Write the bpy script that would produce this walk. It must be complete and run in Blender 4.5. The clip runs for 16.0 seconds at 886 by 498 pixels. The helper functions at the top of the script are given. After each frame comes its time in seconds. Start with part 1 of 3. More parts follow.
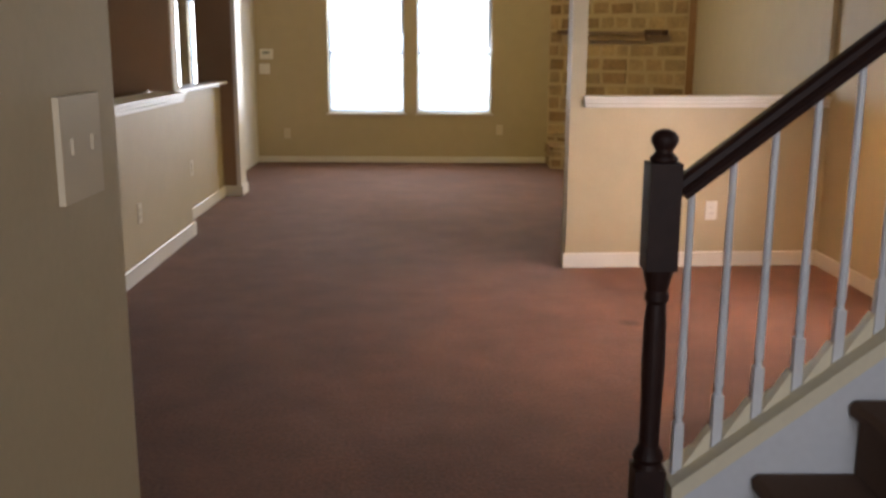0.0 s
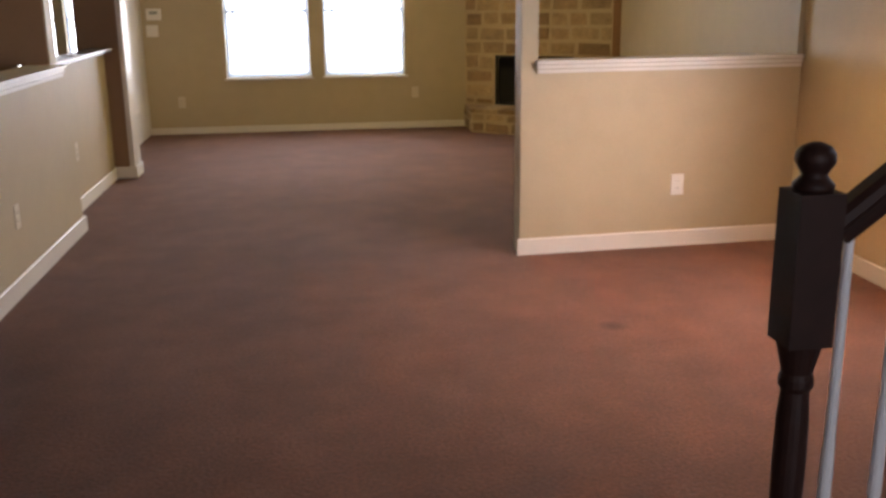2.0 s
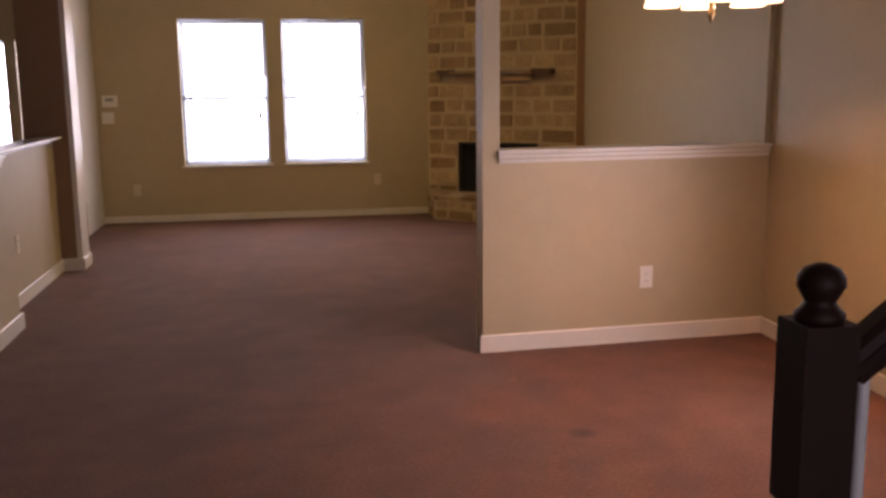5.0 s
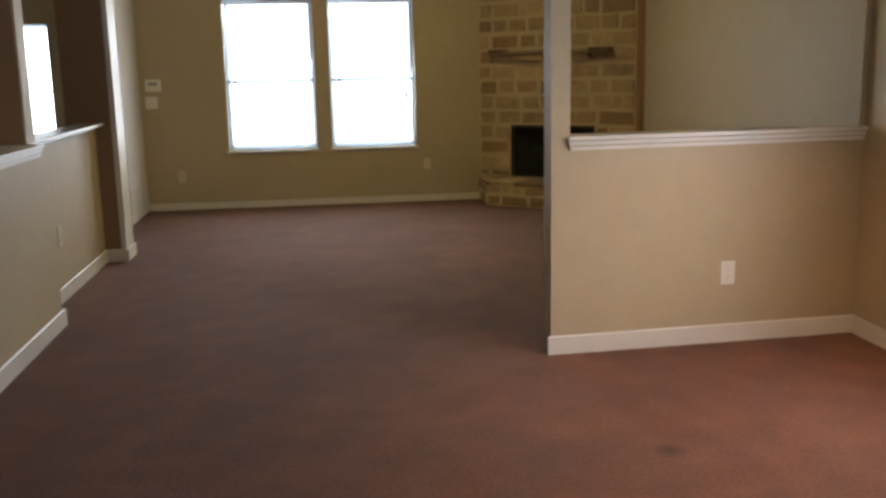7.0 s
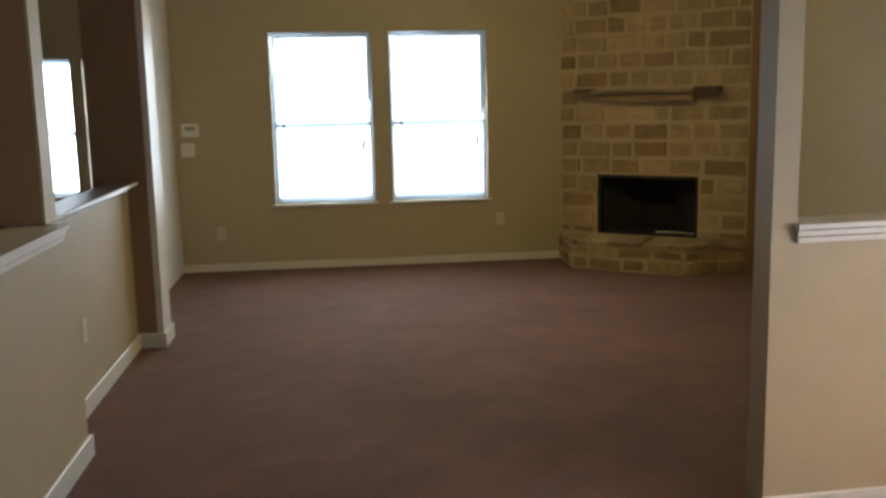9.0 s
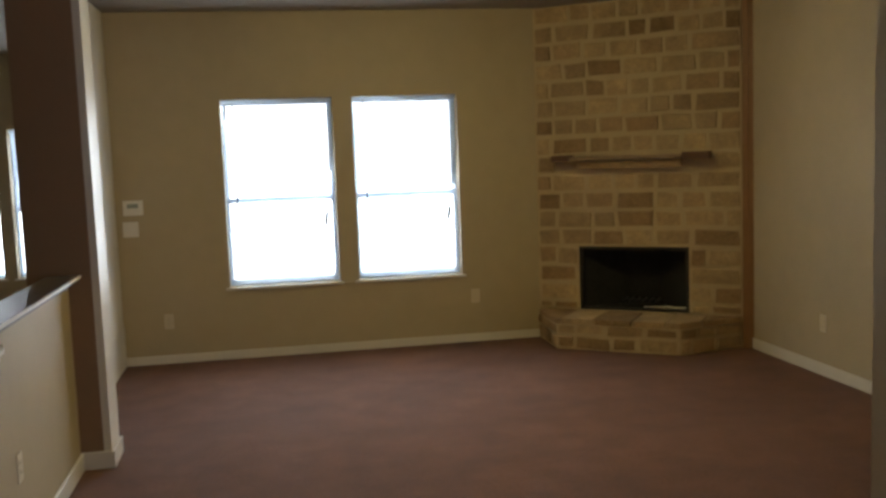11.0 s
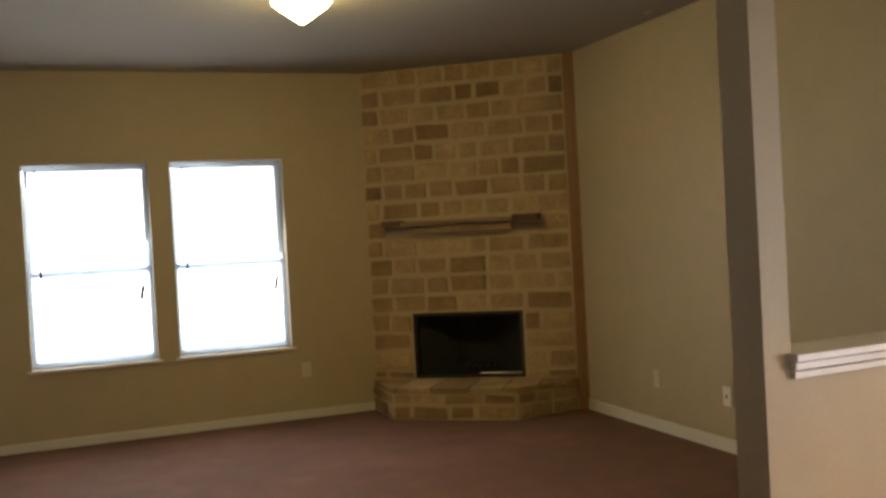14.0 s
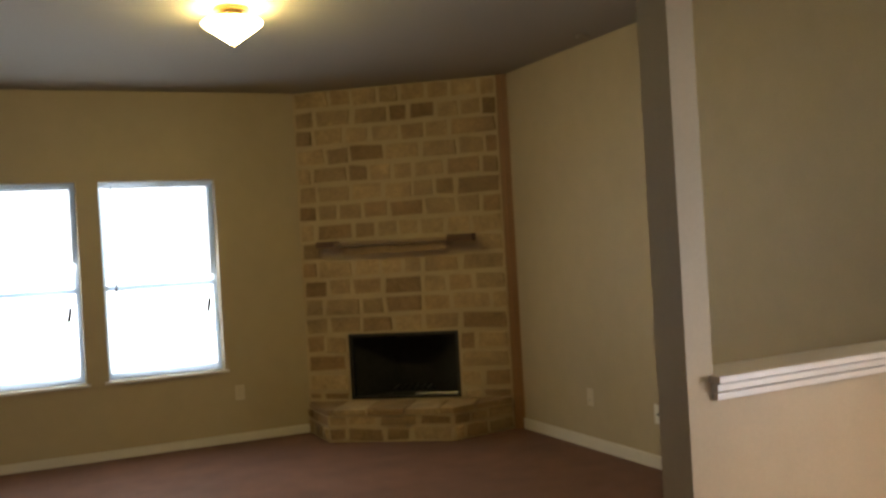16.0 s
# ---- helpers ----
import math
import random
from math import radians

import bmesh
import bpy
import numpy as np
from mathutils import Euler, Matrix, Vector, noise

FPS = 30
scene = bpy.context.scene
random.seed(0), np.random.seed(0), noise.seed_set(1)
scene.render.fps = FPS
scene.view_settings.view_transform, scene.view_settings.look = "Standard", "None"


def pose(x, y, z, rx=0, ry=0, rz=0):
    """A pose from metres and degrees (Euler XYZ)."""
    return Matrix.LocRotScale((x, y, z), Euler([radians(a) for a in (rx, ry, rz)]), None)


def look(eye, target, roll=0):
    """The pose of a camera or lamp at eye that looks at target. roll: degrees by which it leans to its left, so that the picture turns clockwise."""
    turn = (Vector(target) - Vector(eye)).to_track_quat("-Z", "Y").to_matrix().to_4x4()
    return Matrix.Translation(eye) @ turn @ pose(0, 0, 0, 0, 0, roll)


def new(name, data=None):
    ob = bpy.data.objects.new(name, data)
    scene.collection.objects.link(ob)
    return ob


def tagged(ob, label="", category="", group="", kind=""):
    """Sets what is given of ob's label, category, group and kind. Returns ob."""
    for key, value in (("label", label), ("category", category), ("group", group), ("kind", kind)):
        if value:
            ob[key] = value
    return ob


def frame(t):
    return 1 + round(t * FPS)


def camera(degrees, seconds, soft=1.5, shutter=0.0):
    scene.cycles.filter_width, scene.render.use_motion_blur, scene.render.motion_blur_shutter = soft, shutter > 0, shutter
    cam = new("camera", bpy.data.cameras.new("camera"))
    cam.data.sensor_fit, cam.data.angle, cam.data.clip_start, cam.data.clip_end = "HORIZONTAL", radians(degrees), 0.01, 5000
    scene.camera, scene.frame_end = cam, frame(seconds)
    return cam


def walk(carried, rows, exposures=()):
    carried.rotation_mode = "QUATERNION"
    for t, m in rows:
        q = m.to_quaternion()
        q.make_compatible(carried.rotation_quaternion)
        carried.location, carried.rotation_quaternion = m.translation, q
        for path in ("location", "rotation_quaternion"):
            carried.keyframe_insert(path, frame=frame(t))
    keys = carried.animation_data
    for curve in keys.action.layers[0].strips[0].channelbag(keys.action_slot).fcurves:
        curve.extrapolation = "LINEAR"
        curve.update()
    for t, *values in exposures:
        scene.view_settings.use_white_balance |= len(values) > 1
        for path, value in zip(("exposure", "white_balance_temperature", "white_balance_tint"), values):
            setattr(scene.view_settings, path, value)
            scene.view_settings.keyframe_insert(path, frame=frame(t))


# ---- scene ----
cam = camera(50.0, 16.0, soft=3.0)
PATH = [
    (0, (1.583, -0.486, 1.346), (1.619, 1.469, 0.928), 0.3),
    (0.5, (1.526, -0.196, 1.344), (1.578, 1.755, 0.908), -0.2),
    (1, (1.477, -0.016, 1.376), (1.567, 1.928, 0.913), -0.2),
    (1.5, (1.416, 0.214, 1.377), (1.59, 2.145, 0.887), -0.5),
    (2, (1.373, 0.292, 1.385), (1.623, 2.209, 0.872), -0.7),
    (2.5, (1.386, 0.339, 1.386), (1.676, 2.249, 0.866), -0.8),
    (3, (1.375, 0.354, 1.395), (1.703, 2.261, 0.889), -0.5),
    (3.5, (1.395, 0.401, 1.431), (1.749, 2.335, 1.066), -0.3),
    (6, (1.467, 0.597, 1.376), (1.758, 2.545, 1.032), -1.0),
    (6.5, (1.399, 0.606, 1.394), (1.67, 2.55, 1.011), -1.1),
    (7, (1.401, 0.919, 1.401), (1.638, 2.867, 1.018), -1.2),
    (7.5, (1.313, 1.317, 1.403), (1.526, 3.271, 1.035), -1.2),
    (8, (1.225, 1.655, 1.421), (1.411, 3.616, 1.076), -0.9),
    (10.5, (0.790, 2.880, 1.606), (1.098, 4.838, 1.341), -2.0),
    (11, (0.782, 3.003, 1.592), (1.138, 4.96, 1.389), -2.1),
    (11.5, (0.776, 3.175, 1.563), (1.189, 5.131, 1.495), -2.3),
    (12, (0.759, 3.222, 1.552), (1.237, 5.163, 1.596), -2.5),
    (12.5, (0.726, 3.29, 1.53), (1.278, 5.212, 1.547), -2.5),
    (13, (0.723, 3.305, 1.484), (1.338, 5.207, 1.46), -2.7),
    (13.5, (0.761, 3.283, 1.429), (1.428, 5.168, 1.392), -3.0),
    (14, (0.801, 3.264, 1.427), (1.518, 5.13, 1.389), -3.1),
    (14.5, (0.819, 3.268, 1.433), (1.583, 5.116, 1.393), -3.2),
    (15, (0.835, 3.264, 1.437), (1.631, 5.098, 1.397), -3.3),
    (15.5, (0.833, 3.254, 1.444), (1.657, 5.076, 1.415), -3.3),
    (16, (0.83, 3.251, 1.446), (1.667, 5.067, 1.438), -3.3),
]
# the clip's camera adapts: seconds, stops, white balance and tint
EXPOSURES = [(0, 0.53, 6300, 13), (1, 0.51, 6200, 12), (2.5, 0.58, 6350, 21), (3.5, 0.46, 6250, 17), (6, -0.18, 6950, 46), (6.5, 0.02, 6350, 22), (7, 0.07, 6000, 9),
             (8, 0.04, 5850, 5), (10.5, -0.02, 5750, 5), (12, 0.05, 6800, 16), (13, 0.0, 6700, 14), (14, -0.01, 6550, 10), (16, -0.02, 6300, 8)]
walk(cam, [(t, look(eye, target, roll)) for t, eye, target, roll in PATH], EXPOSURES)


# ---- world and light ----
world = bpy.data.worlds.new("world")
scene.world = world
world.use_nodes = True
wn = world.node_tree
sky = wn.nodes.new("ShaderNodeTexSky")
sky.sky_type, sky.sun_disc, sky.sun_elevation, sky.sun_rotation = "NISHITA", False, radians(50), radians(120)
wn.links.new(sky.outputs[0], wn.nodes["Background"].inputs[0])
wn.nodes["Background"].inputs[1].default_value = 0.12


def lamp(name, kind, m, energy, color, size=0.1, size_y=0.0):
    d = bpy.data.lights.new(name, kind)
    d.energy, d.color = energy, color
    if kind == "AREA":
        d.shape, d.size, d.size_y = "RECTANGLE", size, size_y
    elif kind == "SUN":
        d.angle = radians(0.5)
    else:
        d.shadow_soft_size = size
    o = new(name, d)
    o.matrix_world = m
    return o


DAY = (0.93, 0.97, 1.0)
lamp("sun", "SUN", look((-8, -2, 12), (0, 0, 0)), 2.0, (1.0, 0.93, 0.82))
# daylight standing in the openings of the windows
lamp("daylight_lamp", "AREA", look((0.89, 10.95, 1.32), (0.30, 7, 0.2)), 17.5, DAY, 0.86, 1.46)
lamp("daylight_lamp", "AREA", look((1.91, 10.95, 1.32), (0.90, 7, 0.2)), 17.5, DAY, 0.86, 1.46)
lamp("daylight_lamp", "AREA", look((-1.96, 13.66, 1.22), (-1.96, 0, 1.22)), 22, DAY, 1.40, 1.50)
lamp("daylight_lamp", "AREA", look((4.36, 3.08, 1.33), (0, 3.08, 0.0)), 7.0, (0.97, 0.97, 1.0), 1.9, 1.4)
# extra lamp added in the dining window, turned to brighten the half wall
lamp("daylight_lamp", "AREA", look((4.33, 3.72, 1.12), (2.9, 5.4, 0.3)), 22, (0.98, 0.95, 1.0), 0.5, 1.0)
# added lamp in an unseen entry opening, brightening foyer and stairs
lamp("daylight_lamp", "AREA", look((2.20, -3.1, 1.3), (2.20, 3, 0.0)), 35, (0.97, 0.97, 1.0), 0.96, 2.0)


# ---- materials ----
def mat(name, base, rough=0.6, grain=0.0, grain_size=200.0, stain=0.0, stain_size=1.5, bump=0.0, metal=0.0, each=0.0, hue=None, blotch=0.0, blotch_size=14.0):
    """A painted or natural surface: base colour, fine grain, broad stains, relief; each: how far pieces differ."""
    m = bpy.data.materials.new(name)
    m.use_nodes = True
    t = m.node_tree
    n, l = t.nodes, t.links
    p = n["Principled BSDF"]
    p.inputs["Roughness"].default_value, p.inputs["Metallic"].default_value = rough, metal
    co = n.new("ShaderNodeNewGeometry")
    rgb = n.new("ShaderNodeRGB")
    rgb.outputs[0].default_value = (*base, 1)
    out = rgb.outputs[0]

    def vary(out, value, amount):
        mr = n.new("ShaderNodeMapRange")
        mr.inputs[3].default_value, mr.inputs[4].default_value = 1 - amount, 1 + amount
        l.new(value, mr.inputs[0])
        mx = n.new("ShaderNodeMix")
        mx.data_type, mx.blend_type = "RGBA", "MULTIPLY"
        mx.inputs[0].default_value = 1
        l.new(out, mx.inputs[6])
        l.new(mr.outputs[0], mx.inputs[7])
        return mx.outputs[2]

    def tex(size, detail):
        x = n.new("ShaderNodeTexNoise")
        x.inputs["Scale"].default_value, x.inputs["Detail"].default_value = size, detail
        l.new(co.outputs["Position"], x.inputs["Vector"])
        return x.outputs[0]

    if each:
        oi = n.new("ShaderNodeObjectInfo")
        if hue:
            mx = n.new("ShaderNodeMix")
            mx.data_type = "RGBA"
            mx.inputs[7].default_value = (*hue, 1)
            st = n.new("ShaderNodeMapRange")
            st.interpolation_type = "SMOOTHSTEP"
            st.inputs[1].default_value, st.inputs[2].default_value = 0.45, 0.85
            l.new(oi.outputs["Random"], st.inputs[0])
            l.new(st.outputs[0], mx.inputs[0])
            l.new(out, mx.inputs[6])
            out = mx.outputs[2]
        w = n.new("ShaderNodeTexWhiteNoise")
        w.noise_dimensions = "1D"
        l.new(oi.outputs["Random"], w.inputs["W"])
        out = vary(out, w.outputs[0], each)
    if stain:
        out = vary(out, tex(stain_size, 4), stain * 2)
    if blotch:
        out = vary(out, tex(blotch_size, 3), blotch * 2)
    if grain:
        out = vary(out, tex(grain_size, 3), grain * 2)
    l.new(out, p.inputs["Base Color"])
    if bump:
        b = n.new("ShaderNodeBump")
        b.inputs["Strength"].default_value, b.inputs["Distance"].default_value = bump, 0.004
        l.new(tex(grain_size, 4), b.inputs["Height"])
        l.new(b.outputs[0], p.inputs["Normal"])
    return m


def glow(name, color, strength):
    m = bpy.data.materials.new(name)
    m.use_nodes = True
    p = m.node_tree.nodes["Principled BSDF"]
    p.inputs["Base Color"].default_value = (*color, 1)
    p.inputs["Emission Color"].default_value = (*color, 1)
    p.inputs["Emission Strength"].default_value = strength
    return m


def glass_mat(name):
    m = bpy.data.materials.new(name)
    m.use_nodes = True
    p = m.node_tree.nodes["Principled BSDF"]
    p.inputs["Transmission Weight"].default_value, p.inputs["Roughness"].default_value, p.inputs["IOR"].default_value = 1.0, 0.02, 1.02
    return m


PAINT = mat("tan_wall_paint", (0.455, 0.368, 0.228), 0.55, 0.03, 90, 0.05, 1.1, 0.10, blotch=0.03, blotch_size=7.0)
# brown base colour stands in for shade on tan faces turned from the light
SHADED_PAINT = mat("shaded_brown_paint", (0.29, 0.175, 0.095), 0.55, 0.03, 90, 0.05, 1.1, 0.10, blotch=0.03, blotch_size=7.0)
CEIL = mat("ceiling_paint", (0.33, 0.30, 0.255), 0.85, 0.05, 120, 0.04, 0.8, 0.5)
TRIM = mat("white_trim_paint", (0.70, 0.65, 0.57), 0.35, 0.02, 60, 0.04, 3, 0.05)
CARPET = mat("brown_carpet", (0.138, 0.058, 0.031), 0.95, 0.30, 70, 0.16, 1.4, 1.0, blotch=0.18, blotch_size=4.5)
sheen = CARPET.node_tree.nodes["Principled BSDF"]
sheen.inputs["Sheen Weight"].default_value, sheen.inputs["Sheen Roughness"].default_value = 0.055, 0.4
sheen.inputs["Sheen Tint"].default_value = (0.7, 0.86, 1.0, 1)
# a small round spot in the carpet's colour, darker towards its middle
ct = CARPET.node_tree
spot = ct.nodes.new("ShaderNodeVectorMath")
spot.operation = "DISTANCE"
spot.inputs[1].default_value = (2.60, 4.05, 0.0)
ct.links.new(ct.nodes.new("ShaderNodeNewGeometry").outputs["Position"], spot.inputs[0])
fade = ct.nodes.new("ShaderNodeMapRange")
fade.inputs[1].default_value, fade.inputs[2].default_value, fade.inputs[3].default_value = 0.02, 0.07, 0.5
ct.links.new(spot.outputs["Value"], fade.inputs[0])
darkened = ct.nodes.new("ShaderNodeMix")
darkened.data_type, darkened.blend_type = "RGBA", "MULTIPLY"
darkened.inputs[0].default_value = 1
ct.links.new(sheen.inputs["Base Color"].links[0].from_socket, darkened.inputs[6])
ct.links.new(fade.outputs[0], darkened.inputs[7])
ct.links.new(darkened.outputs[2], sheen.inputs["Base Color"])
TILE = mat("vinyl_floor", (0.42, 0.33, 0.22), 0.35, 0.04, 40, 0.08, 3, 0.1)
DARKWOOD = mat("dark_stained_wood", (0.024, 0.009, 0.007), 0.55, 0.2, 30, 0.12, 5, 0.12)
DARKWOOD.node_tree.nodes["Principled BSDF"].inputs["Specular IOR Level"].default_value = 0.3
WHITEWOOD = mat("white_baluster_paint", (0.72, 0.74, 0.78), 0.35, 0.02, 50, 0.04, 4, 0.05)
CREAM = mat("cream_shoe_paint", (0.80, 0.73, 0.55), 0.4, 0.03, 50, 0.05, 4, 0.05)
STONE = mat("limestone_block", (0.41, 0.295, 0.155), 0.92, 0.14, 40, 0.22, 5, 0.9, each=0.15, hue=(0.27, 0.175, 0.085), blotch=0.12, blotch_size=18.0)
MORTAR = mat("pale_mortar", (0.50, 0.385, 0.225), 0.95, 0.08, 120, 0.06, 6, 0.6)
BROWN = mat("brown_strip", (0.26, 0.13, 0.05), 0.5, 0.05, 50, 0.08, 3, 0.1)
BLACK = mat("black_metal", (0.012, 0.012, 0.014), 0.45, 0.1, 80, 0.1, 4, 0.1)
SOOT = mat("sooty_firebrick", (0.02, 0.019, 0.018), 0.95, 0.2, 40, 0.2, 5, 0.5)
PLATE = mat("white_plastic", (0.78, 0.75, 0.68), 0.3, 0.01, 30, 0.03, 10)
IVORY = mat("ivory_plastic", (0.62, 0.545, 0.41), 0.35, 0.02, 30, 0.03, 10)
ALMOND = mat("almond_plastic", (0.54, 0.46, 0.33), 0.4, 0.02, 30, 0.04, 10)
SLOT = mat("dark_slot", (0.05, 0.045, 0.04), 0.5, 0.05, 30)
VINYL = mat("white_window_vinyl", (0.78, 0.80, 0.82), 0.3, 0.02, 40, 0.03, 5)
vt = VINYL.node_tree
tr = vt.nodes.new("ShaderNodeBsdfTranslucent")
tr.inputs[0].default_value = (0.85, 0.92, 1.0, 1)
mxs = vt.nodes.new("ShaderNodeMixShader")
mxs.inputs[0].default_value = 0.72
vt.links.new(vt.nodes["Principled BSDF"].outputs[0], mxs.inputs[1])
vt.links.new(tr.outputs[0], mxs.inputs[2])
vt.links.new(mxs.outputs[0], vt.nodes["Material Output"].inputs[0])
GLASS = glass_mat("window_glass")
BRASS = mat("antique_brass", (0.35, 0.22, 0.09), 0.35, 0.08, 60, 0.08, 8, 0.05, metal=0.9)
FROST = glow("lit_frosted_glass", (1.0, 0.78, 0.28), 106.0)
SHADE = glow("lit_bell_glass", (1.0, 0.74, 0.46), 3.0)
BULB = glow("lit_bulb", (1.0, 0.64, 0.36), 420.0)
OUTDOOR = glow("bright_overcast_distance", (0.93, 0.97, 1.0), 3.0)


# ---- building helpers ----
def box(bm, x0, y0, z0, x1, y1, z1):
    v = [bm.verts.new(c) for c in ((x0, y0, z0), (x1, y0, z0), (x1, y1, z0), (x0, y1, z0), (x0, y0, z1), (x1, y0, z1), (x1, y1, z1), (x0, y1, z1))]
    for f in ((3, 2, 1, 0), (4, 5, 6, 7), (0, 1, 5, 4), (1, 2, 6, 5), (2, 3, 7, 6), (3, 0, 4, 7)):
        bm.faces.new([v[i] for i in f])
    return v


def prism(bm, outline, h0, h1, m=None):
    """A plan outline (x, y) raised from h0 to h1; m turns it into place."""
    m = m or Matrix()
    a = [bm.verts.new(m @ Vector((x, y, h0))) for x, y in outline]
    b = [bm.verts.new(m @ Vector((x, y, h1))) for x, y in outline]
    k = len(outline)
    bm.faces.new(a[::-1]), bm.faces.new(b)
    for i in range(k):
        bm.faces.new((a[i], a[(i + 1) % k], b[(i + 1) % k], b[i]))


def lathe(bm, profile, x=0, y=0, sides=20, m=None):
    """A turned shape from (radius, height) pairs."""
    m = m or Matrix()
    rings = []
    for r, z in profile:
        rings.append([bm.verts.new(m @ Vector((x + r * math.cos(2 * math.pi * i / sides), y + r * math.sin(2 * math.pi * i / sides), z))) for i in range(sides)])
    for a, b in zip(rings, rings[1:]):
        for i in range(sides):
            bm.faces.new((a[i], a[(i + 1) % sides], b[(i + 1) % sides], b[i]))
    bm.faces.new(rings[0][::-1]), bm.faces.new(rings[-1])


def bevel(bm, width, segments=1, sharp=40):
    edges = [e for e in bm.edges if len(e.link_faces) == 2 and e.calc_face_angle(0) > radians(sharp)]
    bmesh.ops.bevel(bm, geom=edges, offset=width, segments=segments, affect="EDGES", profile=0.6)


def part(name, bm, material, parent=None, label="", smooth=False):
    bmesh.ops.recalc_face_normals(bm, faces=bm.faces)
    me = bpy.data.meshes.new(name)
    bm.to_mesh(me)
    bm.free()
    me.materials.append(material)
    if smooth:
        me.shade_smooth()
    o = new(name, me)
    if parent:
        o.parent = parent
    if label:
        tagged(o, label)
    return o


def boxpart(name, c, material, parent=None, b=0.0, label=""):
    bm = bmesh.new()
    box(bm, *c)
    if b:
        bevel(bm, b, 2)
    return part(name, bm, material, parent, label)


def thing(name, label, category, group="", kind="", at=(0, 0, 0)):
    o = new(name)
    o.location = at
    o.empty_display_size = 0.1
    return tagged(o, label, category, group, kind)


def structure(name, boxes, material, label, category):
    bm = bmesh.new()
    for c in boxes:
        box(bm, *c)
    return tagged(part(name, bm, material), label, category, kind="structure")


def pierced(bm, a0, a1, d0, d1, z0, z1, holes, along="x"):
    """A wall from a0 to a1 and z0 to z1, d0 to d1 thick, with rectangular holes (a, a, z, z), as one body."""
    cuts_a = sorted({a0, a1, *[h[0] for h in holes], *[h[1] for h in holes]})
    cuts_z = sorted({z0, z1, *[h[2] for h in holes], *[h[3] for h in holes]})

    def solid(i, j):
        if not (0 <= i < len(cuts_a) - 1 and 0 <= j < len(cuts_z) - 1):
            return False
        a, z = (cuts_a[i] + cuts_a[i + 1]) / 2, (cuts_z[j] + cuts_z[j + 1]) / 2
        return not any(h[0] < a < h[1] and h[2] < z < h[3] for h in holes)
    made = {}

    def v(i, j, s):
        if (i, j, s) not in made:
            a, d = cuts_a[i], (d0, d1)[s]
            made[i, j, s] = bm.verts.new((a, d, cuts_z[j]) if along == "x" else (d, a, cuts_z[j]))
        return made[i, j, s]
    for i in range(len(cuts_a) - 1):
        for j in range(len(cuts_z) - 1):
            if not solid(i, j):
                continue
            for s in (0, 1):
                bm.faces.new((v(i, j, s), v(i + 1, j, s), v(i + 1, j + 1, s), v(i, j + 1, s)))
            for near, p, q in (((i - 1, j), (i, j), (i, j + 1)), ((i + 1, j), (i + 1, j), (i + 1, j + 1)), ((i, j - 1), (i, j), (i + 1, j)), ((i, j + 1), (i, j + 1), (i + 1, j + 1))):
                if not solid(*near):
                    bm.faces.new((v(*p, 0), v(*q, 0), v(*q, 1), v(*p, 1)))


def pierced_wall(name, spans, holes, label, category="wall", along="x"):
    bm = bmesh.new()
    pierced(bm, *spans, holes, along)
    return tagged(part(name, bm, PAINT), label, category, kind="structure")


# ---- the plan, in metres ----
H = 2.74                      # ceiling
YF = 10.711                   # far wall
XL, XP, XS = -0.100, -0.100, -0.255        # half wall, post and set-back half wall on the kitchen side
XR, XD = 4.408, 4.062           # living room's and dining area's right walls
YH, YHB = 5.272, 5.392         # half wall before the living room
XH = 2.450                    # its free end
YC, YK, YP = 4.14, 6.31, 8.13 # corner, step and post of the kitchen side
CAP = 1.03
SILL = 1.055                    # half wall before the living room
T = 0.12
SKEW = 3.2                     # the half wall before the living room stands a little askew
TURN = Matrix.Translation((XH, YH, 0)) @ pose(0, 0, 0, 0, 0, SKEW) @ Matrix.Translation((-XH, -YH, 0))
YE = YH + 0.215                # where the dining wall's thick part ends

# ---- floors and ceiling ----
bm = bmesh.new()
prism(bm, [(XL, -3.2), (XR + 0.3, -3.2), (XR + 0.3, YF + 0.3), (-0.50, YF + 0.3), (-0.50, YK), (XL, YK)], -0.1, 0.0)
tagged(part("floor", bm, CARPET), "worn reddish-brown carpet covering the whole living area", "carpet floor", kind="structure")
structure("floor_tile", [(-4.2, -3.2, -0.12, XL + 0.02, 13.8, -0.004)], TILE, "pale vinyl floor of hall and kitchen beside the carpet", "vinyl floor")
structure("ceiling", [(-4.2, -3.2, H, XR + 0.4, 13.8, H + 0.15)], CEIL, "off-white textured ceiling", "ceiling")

# ---- walls ----
WL, WR, WB, WT = (0.448, 1.325), (1.483, 2.340), 0.575, 2.062
pierced_wall("wall_far", (-0.40, XR + T, YF, YF + 0.2, 0, H), [(*WL, WB, WT), (*WR, WB, WT)], "tan painted wall with two windows")
structure("wall_right", [(XR, YE, 0, XR + T, YF, H)], PAINT, "tan painted wall of the living room", "wall")
RW = (2.05, 4.10, 0.57, 2.10)
pierced_wall("wall_dining", (-3.0, YE - 0.002, XD, XR + T, 0, H), [RW], "tan painted wall with a tall window beside the stairs", along="y")
half = pierced_wall("half_wall_living", (XH, XD + 0.03, YH, YHB, 0, H), [(XH + 0.092, XD - 0.03, SILL - 0.0185, H - 0.06)], "tan half wall with an open upper part and a corner post", "half wall")
half.matrix_world = TURN
structure("half_wall_kitchen", [(-0.29, YC + 0.1, 0, XL, YK, CAP - 0.0185)], PAINT, "tan half wall beside the kitchen", "half wall")
structure("half_wall_bar", [(-0.36, YK, 0, XS, YP, CAP - 0.03)], PAINT, "tan half wall set back under the bar top", "half wall")
